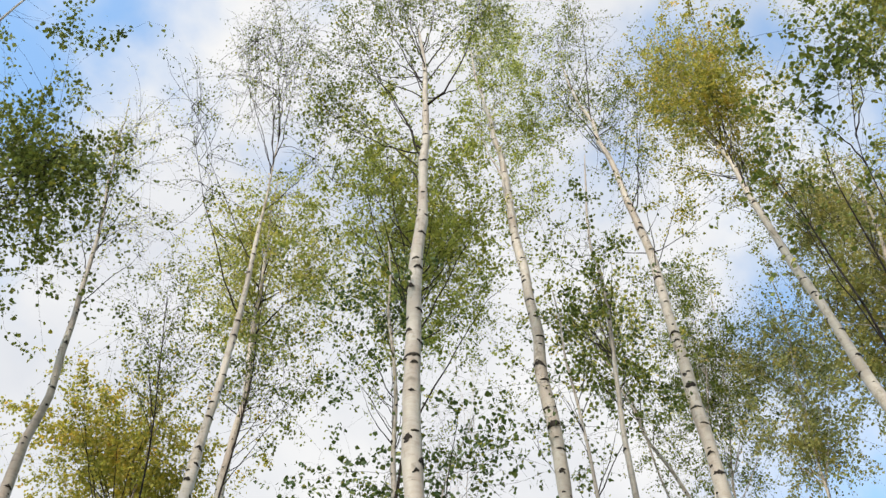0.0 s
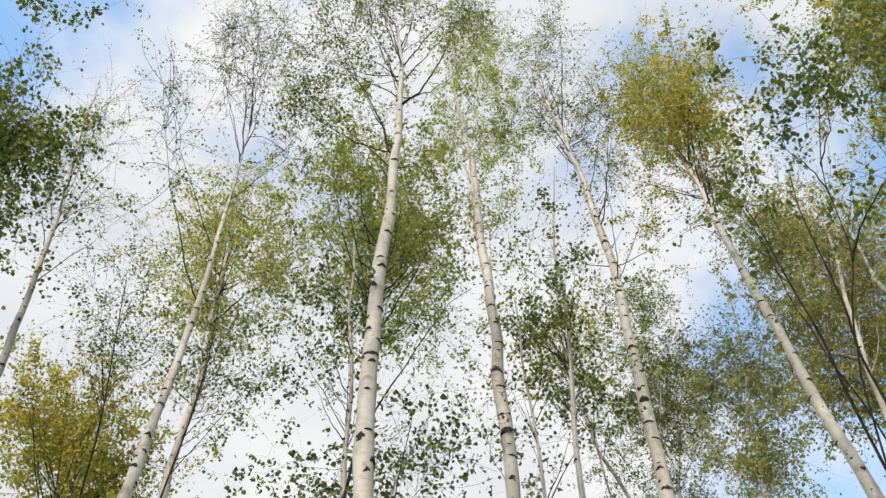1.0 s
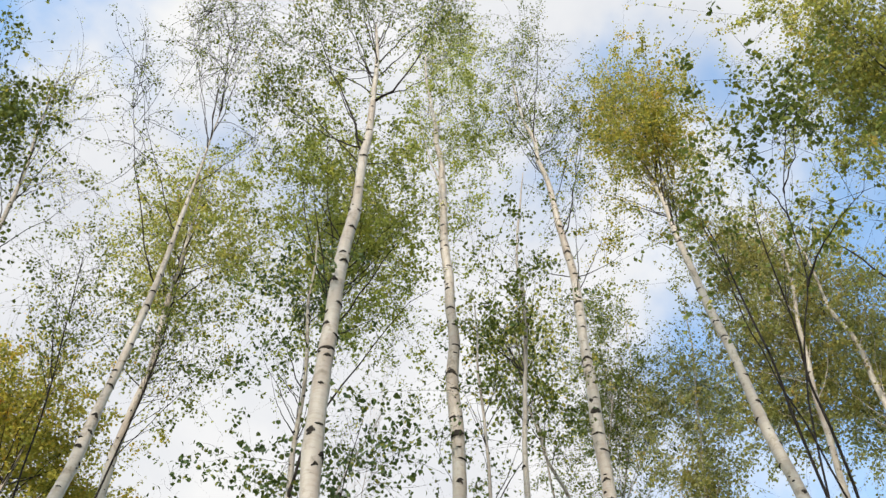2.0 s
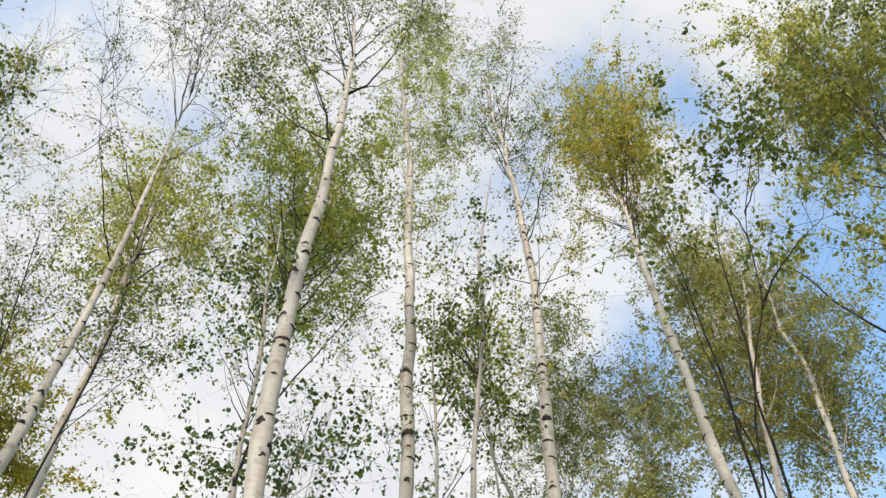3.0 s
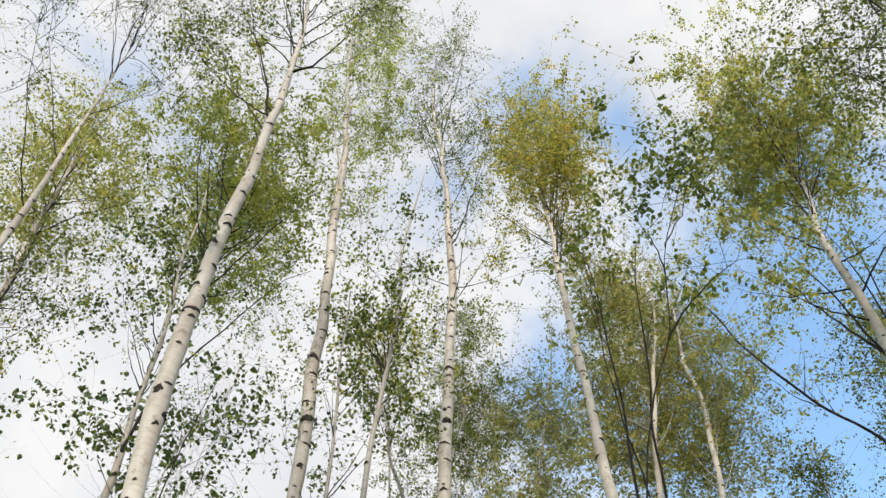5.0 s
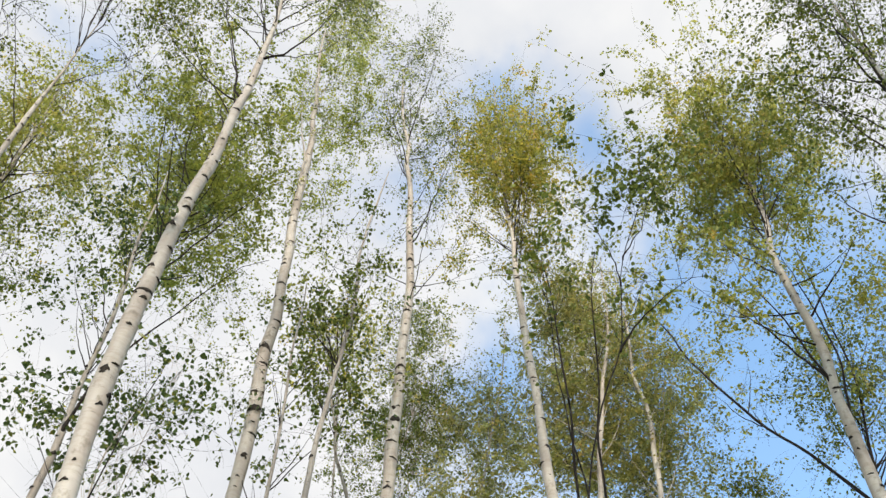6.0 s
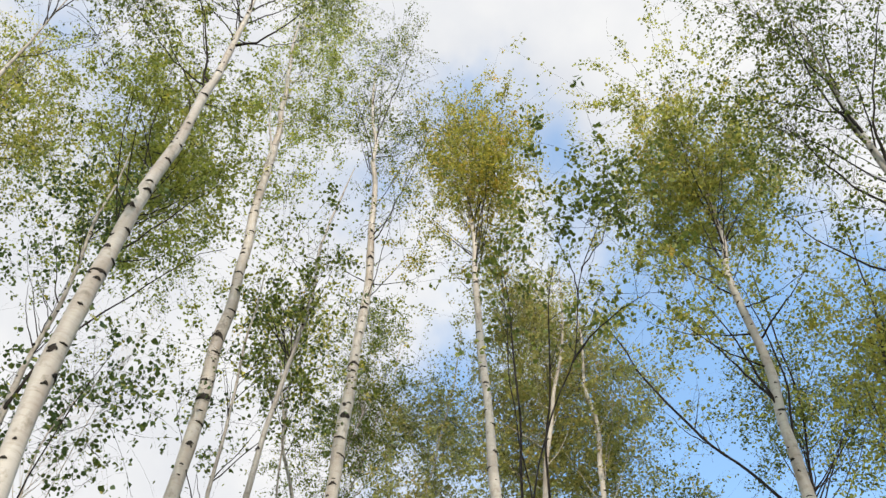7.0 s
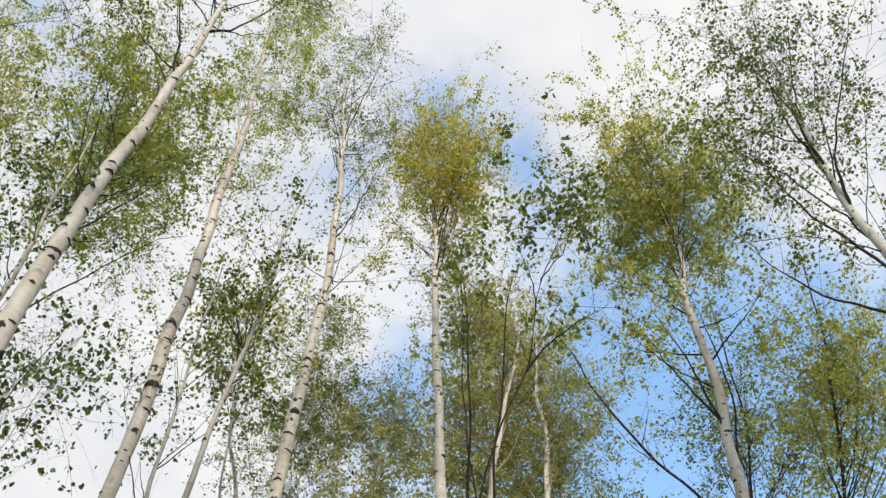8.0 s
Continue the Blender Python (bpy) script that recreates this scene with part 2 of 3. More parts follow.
def make_ground():
    m, nt, N, L, b = base_material("forest_floor")
    co = N("ShaderNodeTexCoord").outputs["Object"]
    r = ramp_node(N, ((0.3, (0.03, 0.04, 0.014)), (0.5, (0.075, 0.085, 0.026)), (0.68, (0.14, 0.11, 0.05))))
    L(scaled_noise(N, L, co, (1.3, 1.3, 1.3), 8.0, 0.65), r.inputs["Fac"])
    L(r.outputs["Color"], b.inputs["Base Color"])
    b.inputs["Roughness"].default_value = 0.95
    bump = N("ShaderNodeBump")
    bump.inputs["Distance"].default_value = 0.05
    L(scaled_noise(N, L, co, (18, 18, 18), 5.0), bump.inputs["Height"])
    L(bump.outputs["Normal"], b.inputs["Normal"])
    e = [-2500, -900, -300, -100, -50] + list(range(-30, 31, 2)) + [50, 100, 300, 900, 2500]
    k = len(e)
    v = [(x, y, ground_height(x, y) if max(abs(x), abs(y)) < 60 else 0.0) for y in e for x in e]
    f = [(j * k + i, j * k + i + 1, (j + 1) * k + i + 1, (j + 1) * k + i) for j in range(k - 1) for i in range(k - 1)]
    tagged(mesh_object("ground", v, f, m), "grassy forest floor with fallen birch leaves", "ground", kind="structure")


make_ground()


# ---- trees ----
def birch(label, az, dist, height, radius, crown, width, limbs, clusters, leaves, kind="green", leaf=0.04, line=(), bend=0.01, back=0.3, taper=0.7, wide_at=0.4,
          scars=(), bark=None, limb_bark=None, drift=0.0, rise=2.0, seed=1, category="birch tree", spread=0.26, low=None, boughs=(), bough_leaf=0.5, scar_step=0.0, twigs=(2, 5), twig=1.0, stout=1.0, hair=1.0, leaf_parts=0):
    """A birch: az and dist from the middle of the clearing; crown: its lowest and highest metre; width: its greatest radius;
    limbs, clusters: counts; leaves: leaves per cluster; line: how far the stem stands aside of its foot, by height;
    low: lowest and highest metre, reach and count of weak side shoots under the crown; boughs: single large limbs."""
    rng = np.random.default_rng(seed)
    a = radians(az)
    out, tan = np.array((math.sin(a), math.cos(a), 0.0)), np.array((math.cos(a), -math.sin(a), 0.0))
    bx, by = out[0] * dist, out[1] * dist
    tree = tagged(new("birch_tree" if category == "birch tree" else "sapling"), label, category, "birch grove")
    tree.location = (bx, by, ground_height(bx, by) - 0.02)
    ph = rng.uniform(0, 6.28, 4)

    knots = np.arange(0, height + 2, 0.55)
    kink = rng.normal(0, 0.011 + bend * 0.2, (2, len(knots))) * np.clip(knots / 3, 0, 1)

    lh, la = np.array([0.0] + [p[0] for p in line]), np.array([0.0] + [p[1] for p in line])
    if len(lh) < 2:
        lh, la = np.array((0.0, height)), np.zeros(2)
    lh, la = np.append(lh, lh[-1] + 8), np.append(la, la[-1] + 4.8 * (la[-1] - la[-2]) / (lh[-1] - lh[-2]))
    slope = np.gradient(la, lh)

    def aside(h):
        """Smooth curve through the stem's marks."""
        i = np.clip(np.searchsorted(lh, h) - 1, 0, len(lh) - 2)
        w = lh[i + 1] - lh[i]
        s = np.clip((h - lh[i]) / w, 0, 1.5)
        return (la[i] * (1 + 2 * s) * (1 - s) ** 2 + slope[i] * w * s * (1 - s) ** 2 + la[i + 1] * s * s * (3 - 2 * s) + slope[i + 1] * w * s * s * (s - 1))

    def axis(h):
        h = np.asarray(h, float)
        sway = np.interp(h, knots, kink[0]) + bend * (np.sin(h * 0.9 + ph[0]) - math.sin(ph[0])) + bend * 0.4 * np.sin(h * 2.7 + ph[1])
        return np.outer(aside(h) + sway, tan) + np.outer(bend * 2 * np.sin(h * 0.5 + ph[2]) + np.interp(h, knots, kink[1]), out) + np.outer(h, (0, 0, 1))

    def girth(h):
        h = np.asarray(h, float)
        s = np.clip(h / height, 0, 1)
        return radius * (1 - s) ** taper + min(0.005, radius * 0.3) + radius * 0.7 * np.exp(-h * 5)

    hs = np.concatenate((np.linspace(0, 1, 6), np.linspace(1.2, height, max(14, int(height * 5)))))
    lump = np.interp(hs, knots, rng.normal(0, 0.05, len(knots))) + rng.normal(0, 0.018, len(hs))
    for h, *_ in scars:
        lump = lump + 0.09 * np.exp(-((hs - h) / 0.07) ** 2)
    rs = girth(hs) * (1 + lump)
    cut = len(hs) if bark in (TWIG, DARK_STEM) or radius < 0.03 else int(np.argmax(np.append(rs, 0) < 0.02))
    sides = 14 if radius > 0.05 else 8
    v, f = tube(axis(hs[:cut + 1]), rs[:cut + 1], sides)
    mesh_object("trunk", v, f, bark or BARK, tree)
    if len(hs) - cut > 2:
        v, f = tube(axis(hs[cut:]), rs[cut:] * 0.9, 7)
        mesh_object("leader", v, f, PALE_LIMB, tree)

    # branch scars: height and turn on the side that faces the clearing
    scars = list(scars)
    if scar_step:
        h = 4.0 + rng.uniform(0, 0.6)
        while h < height * 0.86:
            scars.append((h, float(rng.normal(0, 55))))
            h += scar_step * rng.uniform(0.35, 1.8)
    if radius > 0.035:
        for h in np.arange(4.2, height * 0.9, 0.25):
            scars.append((float(h + rng.uniform(-0.2, 0.2)), float(rng.normal(0, 60)), float(rng.uniform(0.3, 0.62))))
    for h, turn, *size in scars:
        g = float(np.interp(h, hs, rs))
        k = size[0] if size else 1.0
        v, f = scar_mesh(rng, g, min(1.5, rng.uniform(0.35, 1.0) * k), rng.uniform(0.45, 1.3) * k * (0.014 + g * 0.5))
        ob = mesh_object("bark_scar", v, f, SCAR, tree)
        ob.location = axis([h])[0]
        ob.rotation_euler = (0, 0, math.pi - a + radians(turn))

    # limbs rise from the stem to tips inside the crown
    c0, c1 = crown
    fine, bundles, nodes, weight = Bundle(), [], [], []

    def limb(s0, tip, r0, sag, count=12, weak=1.0, mid=None):
        reach = float(np.linalg.norm(tip - s0))
        away = float(np.linalg.norm((tip - s0)[:2]))
        pull = s0 * 0.5 + tip * 0.5 + np.array((0, 0, -sag * away)) + rng.normal(0, 0.05 * (away + 0.2), 3)
        pull[:2] += (tip - s0)[:2] * 0.04
        if mid is not None:
            pull = 2 * mid - (s0 + tip) / 2
        line = bow(s0, pull, tip, count)
        line[1:-1] += np.cumsum(rng.normal(0, 0.006 * (reach + 0.4), (count - 2, 3)), 0) * 0.7
        b = Bundle()
        b.add(line, r0 * (1 - 0.85 * np.linspace(0, 1, count) ** 0.8), 6 if r0 > 0.012 else 5)
        first = count // 2
        nodes.append(line[first:])
        weight.extend(list(weak * float(rng.gamma(1.6 if limbs > 14 else 6.0) + 0.15) * np.linspace(0.12, 1.0, count - first) ** 1.4))
        bundles.append(b)

    def side(h):
        return axis([min(h, height)])[0]

    for i in range(limbs):
        s = float(rng.beta(1.5, 1.25))
        turn = i * 2.39996 + rng.normal(0, 0.5)
        belly = (0.4 + 0.6 * min(1, s / wide_at)) * (1 - 0.75 * max(0, (s - wide_at) / (1 - wide_at)) ** 1.6)
        away = width * belly * rng.uniform(0.35, 1.1) * (1 + 0.3 * (rng.random() < 0.15))
        h = c0 + s * (c1 - c0)
        tip = side(h) + drift * tan * (0.5 + 0.5 * s) + np.array((math.cos(turn), math.sin(turn), 0)) * away + out * back * width
        tip[2] = h
        lowest = min(c0 * rng.uniform(0.84, 0.97), height - 1.5)
        start = float(np.clip(h - away * rise * rng.uniform(0.7, 1.4) - 0.25, lowest, height * 0.98))
        start = min(start, h - 0.8 * away - 0.2)
        limb(side(start), tip, min(float(girth(start)) * 0.6, 0.0035 + 0.003 * (h - start + away)) * stout, 0.03)
    for h0, h1, across, deep, r0, *via in boughs:
        tip = side(h0) + tan * across + out * deep
        tip[2] = h1
        mid = None
        if via:
            mid = side(h0) + tan * via[0] + out * deep * 0.5
            mid[2] = via[1]
        limb(side(h0), tip, r0 * 0.56, 0.03, 14, bough_leaf, mid)
    if low:
        for _ in range(low[3]):
            h0 = rng.uniform(low[0], low[1])
            turn = rng.uniform(0, 6.28)
            away = low[2] * rng.uniform(0.35, 1)
            tip = side(h0) + np.array((math.cos(turn) * away, math.sin(turn) * away, away * rng.uniform(0.9, 2.2)))
            limb(side(h0), tip, 0.004 + 0.004 * away, 0.05, 9, 0.55)
    nodes, weight = np.concatenate(nodes), np.array(weight)
    pick = rng.choice(len(nodes), int(clusters * 0.72), p=weight / weight.sum())
    leaves *= 1.36
    leaf_at = []
    for j in pick:
        s0 = nodes[j]
        c = s0 + rng.normal(0, spread * rng.uniform(0.45, 1.7), 3) * np.array((1, 1, 0.9)) + np.array((0, 0, 0.35 * spread))
        line = bow(s0, (s0 + c) / 2 + np.array((0, 0, 0.06)) + rng.normal(0, 0.04 + 0.22 * spread, 3), c, 6)
        fine.add(line, np.linspace(0.003, 0.0014, 6) * hair, 4)
        m_ = int(rng.poisson(leaves / 5))
        if m_:
            s = rng.uniform(0.25, 1.05, m_)[:, None]
            leaf_at.append(s0 * (1 - s) + c * s + rng.normal(0, 0.05, (m_, 3)))
        grow = (c - s0) / (np.linalg.norm(c - s0) + 0.1)
        for _ in range(rng.integers(*twigs)):
            k = rng.integers(2, 6)
            dirn = rng.normal(size=3) * 0.8 + np.array((0, 0, -0.1)) + grow
            dirn /= np.linalg.norm(dirn)
            ln = rng.uniform(0.15, 0.5) * twig
            end = line[k] + dirn * ln + np.array((0, 0, -0.18 * ln))
            fine.add(bow(line[k], line[k] + dirn * ln * 0.5 + np.array((0, 0, 0.04)) + rng.normal(0, 0.12 * ln, 3), end, 5), np.linspace(0.0015, 0.0008, 5) * hair, 3)
            m_ = int(rng.poisson(leaves / 3.6 * rng.gamma(1.3) / 1.3))
            if m_:
                s = rng.uniform(0.1, 1.05, m_)[:, None]
                leaf_at.append(line[k] * (1 - s) + end * s + rng.normal(0, 0.03, (m_, 3)))
    for b in bundles:
        b.make("branch", limb_bark or TWIG, tree)
    tagged(fine.make("branching", TWIG, tree), kind="stuff")
    if leaf_at:
        leaf_at = np.concatenate(leaf_at)
        leaf_at = leaf_at[np.argsort(leaf_at[:, 2])]
        for place in leaf_at[:leaf_parts]:
            ob = new("leaf", LEAF_SHAPES[kind][rng.integers(4)])
            ob.parent, ob.location, ob.scale = tree, place, [leaf * rng.uniform(0.7, 1.25)] * 3
            ob.rotation_euler = (rng.normal(0, 0.9), rng.normal(0, 0.9), rng.uniform(0, 6.28))
    if len(leaf_at) > leaf_parts:
        v, f = leaf_mesh(rng, leaf_at[leaf_parts:], leaf)
        tagged(mesh_object("foliage", v, f, LEAVES[kind], tree, smooth=False), kind="stuff")
    return tree


# the grove, tree by tree
birch("tall white birch with black branch scars and a thin open crown", 1.9, 3.79, 13.23, 0.067, (9.48, 18.89), 1.23, 12, 560, 20, "green",
      drift=-0.42, bough_leaf=3.4, taper=0.52, leaf=0.029, scars=((5.41, 60, 1.1), (5.59, -20, 1.3), (5.98, 0, 0.9), (6.35, 0, 1.5), (6.52, 60), (6.64, -40), (6.89, 50), (7.2, -40), (7.55, 0, 1.5), (7.44, 30), (7.96, 20), (8.28, 40), (8.68, 0), (9.29, 20), (9.92, -10), (10.49, 0)), boughs=((10.67, 13.96, 0.74, -0.3, 0.028215, 0.41, 11.51), (11.73, 15.06, 0.78, 0.1, 0.0192, 0.34, 13.14), (9.55, 12.68, -0.93, -0.3, 0.028215, -0.31, 10.45), (10.33, 14.44, -0.75, 0.2, 0.02052, -0.22, 12.06), (9.54, 11.26, -1.25, 0.1, 0.0192, -0.45, 9.95), (11.53, 13.83, -1.23, 0.3, 0.0167, -0.43, 12.34), (11.54, 14.55, -0.45, -0.2, 0.0231, -0.1, 12.59), (10.91, 14.47, 1.05, 0.4, 0.0154, 0.56, 11.96), (10.8, 13.38, -1.35, 0.3, 0.0154, -0.62, 12.08), (11.29, 15.27, -1.01, 0.1, 0.0189, -0.44, 13.01), (12.01, 14.45, -0.5, -0.2, 0.01755, -0.22, 12.99), (11.28, 15.24, 1.02, 0.2, 0.01755, 0.39, 12.97), (12.4, 15.01, 0.28, -0.1, 0.01755, 0.16, 13.33), (12.12, 14.96, -0.46, 0.1, 0.016, -0.14, 13.23), (12.21, 14.78, -0.0, -0.1, 0.014, 0.05, 13.22), (9.32, 12.27, -0.97, -0.1, 0.016, -0.45, 10.68), (9.14, 11.2, -1.09, 0.1, 0.013, -0.59, 10.32)), seed=11, line=((4.84, -0.236), (5.59, -0.295), (6.34, -0.336), (7.09, -0.335), (7.84, -0.326), (8.59, -0.303), (9.34, -0.289), (10.09, -0.285), (10.84, -0.284), (11.59, -0.304), (12.34, -0.346), (13.09, -0.413)), spread=0.27, rise=3.0, stout=0.4, hair=0.55, twig=0.85)
birch("tall white birch with a nearly bare twiggy crown", -20.92, 5.11, 12.14, 0.076, (12.57, 16.74), 0.66, 16, 330, 12, "green",
      drift=-0.6, rise=2.5, stout=0.5, taper=1.05, spread=0.28, leaf=0.025, scars=((6.21, -30), (6.37, 20), (6.54, 0), (6.87, 10), (7.03, -40), (7.37, 30), (7.9, 20), (8.11, 0), (8.36, 20), (8.86, -20), (9.16, 10), (9.31, 30)), boughs=((8.22, 11.66, -1.27, -0.1, 0.016, -0.52, 9.42), (9.09, 12.06, -1.19, 0.1, 0.014, -0.49, 10.18), (10.96, 15.34, -1.24, 0.1, 0.013, -0.43, 12.61), (11.15, 15.35, -0.45, -0.1, 0.014, -0.19, 13.16), (11.32, 15.99, -0.25, 0.1, 0.013, -0.1, 13.26), (11.04, 14.34, -0.8, -0.1, 0.012, -0.32, 12.66), (10.88, 14.22, -0.87, 0.15, 0.011, -0.26, 12.01), (11.76, 16.92, -0.87, 0, 0.012, -0.28, 13.79), (11.58, 11.08, 0.72, -0.1, 0.009, 0.34, 11.65), (10.06, 12.63, 0.54, -0.1, 0.011, 0.3, 11.04), (11.92, 17.49, -0.1, 0.1, 0.011, -0.09, 14.31)), seed=12, line=((6.15, 0.019), (6.9, 0.019), (7.65, 0.019), (8.4, 0.003), (9.15, -0.023), (9.9, -0.059), (10.65, -0.092), (11.4, -0.139), (12.15, -0.191), (12.9, -0.241), (13.65, -0.285)), twig=0.59, hair=1.04, bough_leaf=1.6)
birch("pale slender birch with a sparse upswept crown", -27.58, 6.2, 13.25, 0.092, (10.47, 12.68), 0.63, 24, 150, 14, "olive",
      drift=0.16, rise=2.6, leaf=0.022, scar_step=0.6, bark=BARK_YOUNG, seed=13, line=((6.54, -0.523), (7.13, -0.57), (7.62, -0.616), (8.09, -0.677), (8.56, -0.745), (8.98, -0.815), (9.35, -0.866), (9.82, -0.957), (10.52, -1.073), (11.16, -1.201)), boughs=((9.82, 12.71, -0.6, 0.2, 0.014, -0.21, 10.94), (9.73, 12.21, 0.17, 0.2, 0.014, 0.03, 10.88), (9.93, 12.02, -0.24, -0.2, 0.013, -0.17, 10.9), (9.39, 10.94, -0.8, 0.2, 0.012, -0.26, 10.07)), spread=0.3, limb_bark=TWIG, hair=0.72, taper=1.25, stout=0.5, twig=0.85)
birch("thin birch with a dense olive crown", -14.71, 6.57, 13.85, 0.061, (10.43, 13.9), 0.71, 24, 430, 42, "olive",
      drift=0.21, back=0.5, leaf=0.031, scar_step=0.8, boughs=((7.95, 9.67, -0.08, -0.2, 0.014, 0.05, 8.61),), seed=14, line=((7.49, -0.361), (7.95, -0.376), (8.41, -0.406), (8.95, -0.429), (9.6, -0.488), (10.22, -0.535), (10.91, -0.587), (11.68, -0.645), (12.54, -0.71)), low=(8.4, 10.6, 0.9, 12), spread=0.34, hair=0.55, twig=0.85)
birch("young birch with a full fresh green crown", 1.81, 5.47, 13.6, 0.032, (9.96, 13.25), 1.15, 34, 700, 44, "fresh",
      drift=-0.11, wide_at=0.55, spread=0.5, leaf=0.034, seed=15, line=((6.38, -0.319), (6.95, -0.368), (7.83, -0.452), (8.5, -0.475), (9.36, -0.472), (10.17, -0.469), (11.18, -0.503), (12.15, -0.545), (12.75, -0.554)), hair=0.55, twig=0.85)
birch("tall white birch with a narrow green crown", 10.73, 5.11, 16.13, 0.064, (12.18, 19.75), 0.71, 20, 390, 36, "fresh",
      drift=0.46, back=0.7, taper=0.5, leaf=0.03, low=(9.18, 11.79, 0.47, 6), scars=((6.5, 0), (6.73, 30), (7.01, 0, 1.2), (7.2, -30), (7.56, 20), (7.79, -10, 1.3), (8.15, 30), (8.45, 20), (8.72, 0, 1.2), (9.06, -30), (9.48, 10), (9.92, 20), (10.35, -20), (10.81, 0)), seed=16, line=((6.17, -0.075), (6.92, -0.067), (7.67, -0.078), (8.42, -0.09), (9.17, -0.12), (9.92, -0.172), (10.67, -0.202), (11.42, -0.215), (12.17, -0.247), (12.92, -0.302), (13.67, -0.348), (14.42, -0.41)), boughs=((10.28, 13.85, -0.35, 0.05, 0.05, -0.09, 11.27),), spread=0.3, limb_bark=BARK, hair=0.55, twig=0.85)
birch("tall white birch with an airy green crown", 25.23, 5.25, 15.63, 0.068, (12.44, 18.28), 0.78, 22, 330, 24, "green",
      drift=0.41, rise=2.2, back=0.4, taper=0.7, leaf=0.026, low=(7.86, 11.06, 0.74, 8), scars=((6.33, 20), (6.53, -10, 1.2), (6.83, 30), (7.02, 0), (7.29, 10, 1.3), (7.44, -20), (7.67, 30), (7.9, 0), (8.01, 0, 1.3), (8.45, 20), (8.85, -10), (9.36, 20), (9.8, 0), (10.35, 10)), boughs=((10.26, 13.14, 0.51, -0.2, 0.016, 0.2, 11.05), (10.09, 12.99, 0.53, -0.3, 0.017, 0.24, 11.0), (11.59, 14.31, -0.28, 0.2, 0.014, -0.16, 12.87), (11.61, 14.26, -0.41, 0.1, 0.013, -0.27, 12.75), (12.24, 14.76, 0.6, 0.2, 0.012, 0.21, 13.05)), seed=17, line=((6.17, -0.274), (6.92, -0.27), (7.67, -0.245), (8.42, -0.229), (9.17, -0.217), (9.92, -0.21), (10.67, -0.238), (11.42, -0.255), (12.17, -0.298), (12.92, -0.335), (13.67, -0.394)), spread=0.3, stout=0.7, hair=0.55, twig=0.85)
birch("slender birch with a round yellow autumn crown", 39.48, 5.84, 16.26, 0.068, (11.65, 15.01), 0.89, 40, 560, 44, "yellow",
      drift=0.12, wide_at=0.6, rise=2.8, back=0.15, taper=0.8, leaf=0.031, scar_step=0.42, spread=0.32, boughs=((9.98, 11.6, -0.68, 0.1, 0.006, -0.34, 10.7), (11.29, 13.36, 0.5, 0.1, 0.0084, 0.26, 12.17), (10.9, 12.95, 0.7, 0.2, 0.0072, 0.3, 11.66), (11.15, 13.99, -0.3, 0.1, 0.0072, -0.15, 12.35), (11.57, 13.75, -0.14, -0.1, 0.0078, -0.03, 12.41)), seed=18, line=((6.77, -0.35), (7.52, -0.369), (8.27, -0.379), (9.02, -0.402), (9.77, -0.401), (10.52, -0.428), (11.27, -0.413), (12.02, -0.458), (12.77, -0.465), (13.52, -0.452)), stout=0.6, hair=0.55, twig=0.85)
birch("thin young birch with large scattered leaves", 11.8, 4.74, 11.0, 0.028, (7.08, 10.03), 0.39, 16, 95, 19, "green",
      drift=-0.08, spread=0.28, leaf=0.033, back=0.5, scar_step=0.9, bend=0.012, bark=BARK_YOUNG, seed=19, line=((5.91, 0.295), (6.32, 0.329), (6.78, 0.378), (7.24, 0.406), (7.67, 0.43), (8.24, 0.474), (8.69, 0.486), (9.0, 0.466), (9.42, 0.48), (10.22, 0.577)), twig=0.59, hair=0.55)
birch("young birch with a loose olive-green crown", 20.89, 6.57, 10.16, 0.016, (9.24, 11.71), 0.5, 24, 130, 22, "olive",
      drift=-0.09, leaf=0.037, back=0.8, bend=0.05, bark=BARK_YOUNG, seed=20, line=((7.8, -0.31), (8.57, -0.346), (9.46, -0.388), (10.29, -0.407)), spread=0.42, hair=0.55, twig=0.85)
birch("thin birch sapling with big loose leaves", -0.54, 4.38, 8.83, 0.036, (6.72, 8.29), 0.42, 16, 85, 21, "dark",
      drift=-0.05, twigs=(1, 4), twig=0.59, stout=0.6, hair=0.28, leaf=0.033, back=0.4, scar_step=0.6, spread=0.28, boughs=((5.6, 7.95, 0.85, -0.15, 0.026, 0.18, 6.32), (6.18, 6.92, -0.29, 0.1, 0.01, -0.16, 6.52), (6.67, 8.19, -0.57, 0.2, 0.012, -0.18, 7.17), (6.89, 8.54, -0.4, 0.2, 0.011, -0.15, 7.7), (7.41, 8.87, 0.12, 0.2, 0.01, 0.07, 8.12)), bark=BARK_YOUNG, seed=21, line=((5.49, -0.275), (5.72, -0.292), (6.02, -0.312), (6.2, -0.319), (6.46, -0.327), (6.7, -0.33), (7.03, -0.345), (7.45, -0.375), (7.92, -0.418), (8.4, -0.457)), bend=0.012)
birch("leafy birch with a dense dark green crown", -45.1, 5.11, 9.47, 0.066, (7.79, 9.56), 0.55, 24, 320, 28, "green",
      drift=0.28, leaf=0.037, seed=22, line=((5.84, -0.12), (7.1, -0.145), (8.85, -0.181)), spread=0.42, hair=0.55, twig=0.85)
birch("birch with a dense yellow-green crown", -23.6, 8.03, 9.79, 0.057, (8.48, 9.65), 1.05, 26, 528, 46, "yellow",
      drift=-0.17, leaf=0.034, spread=0.4, seed=23, line=((8.11, -0.094), (10.16, -0.117)), hair=0.55, twig=0.85)
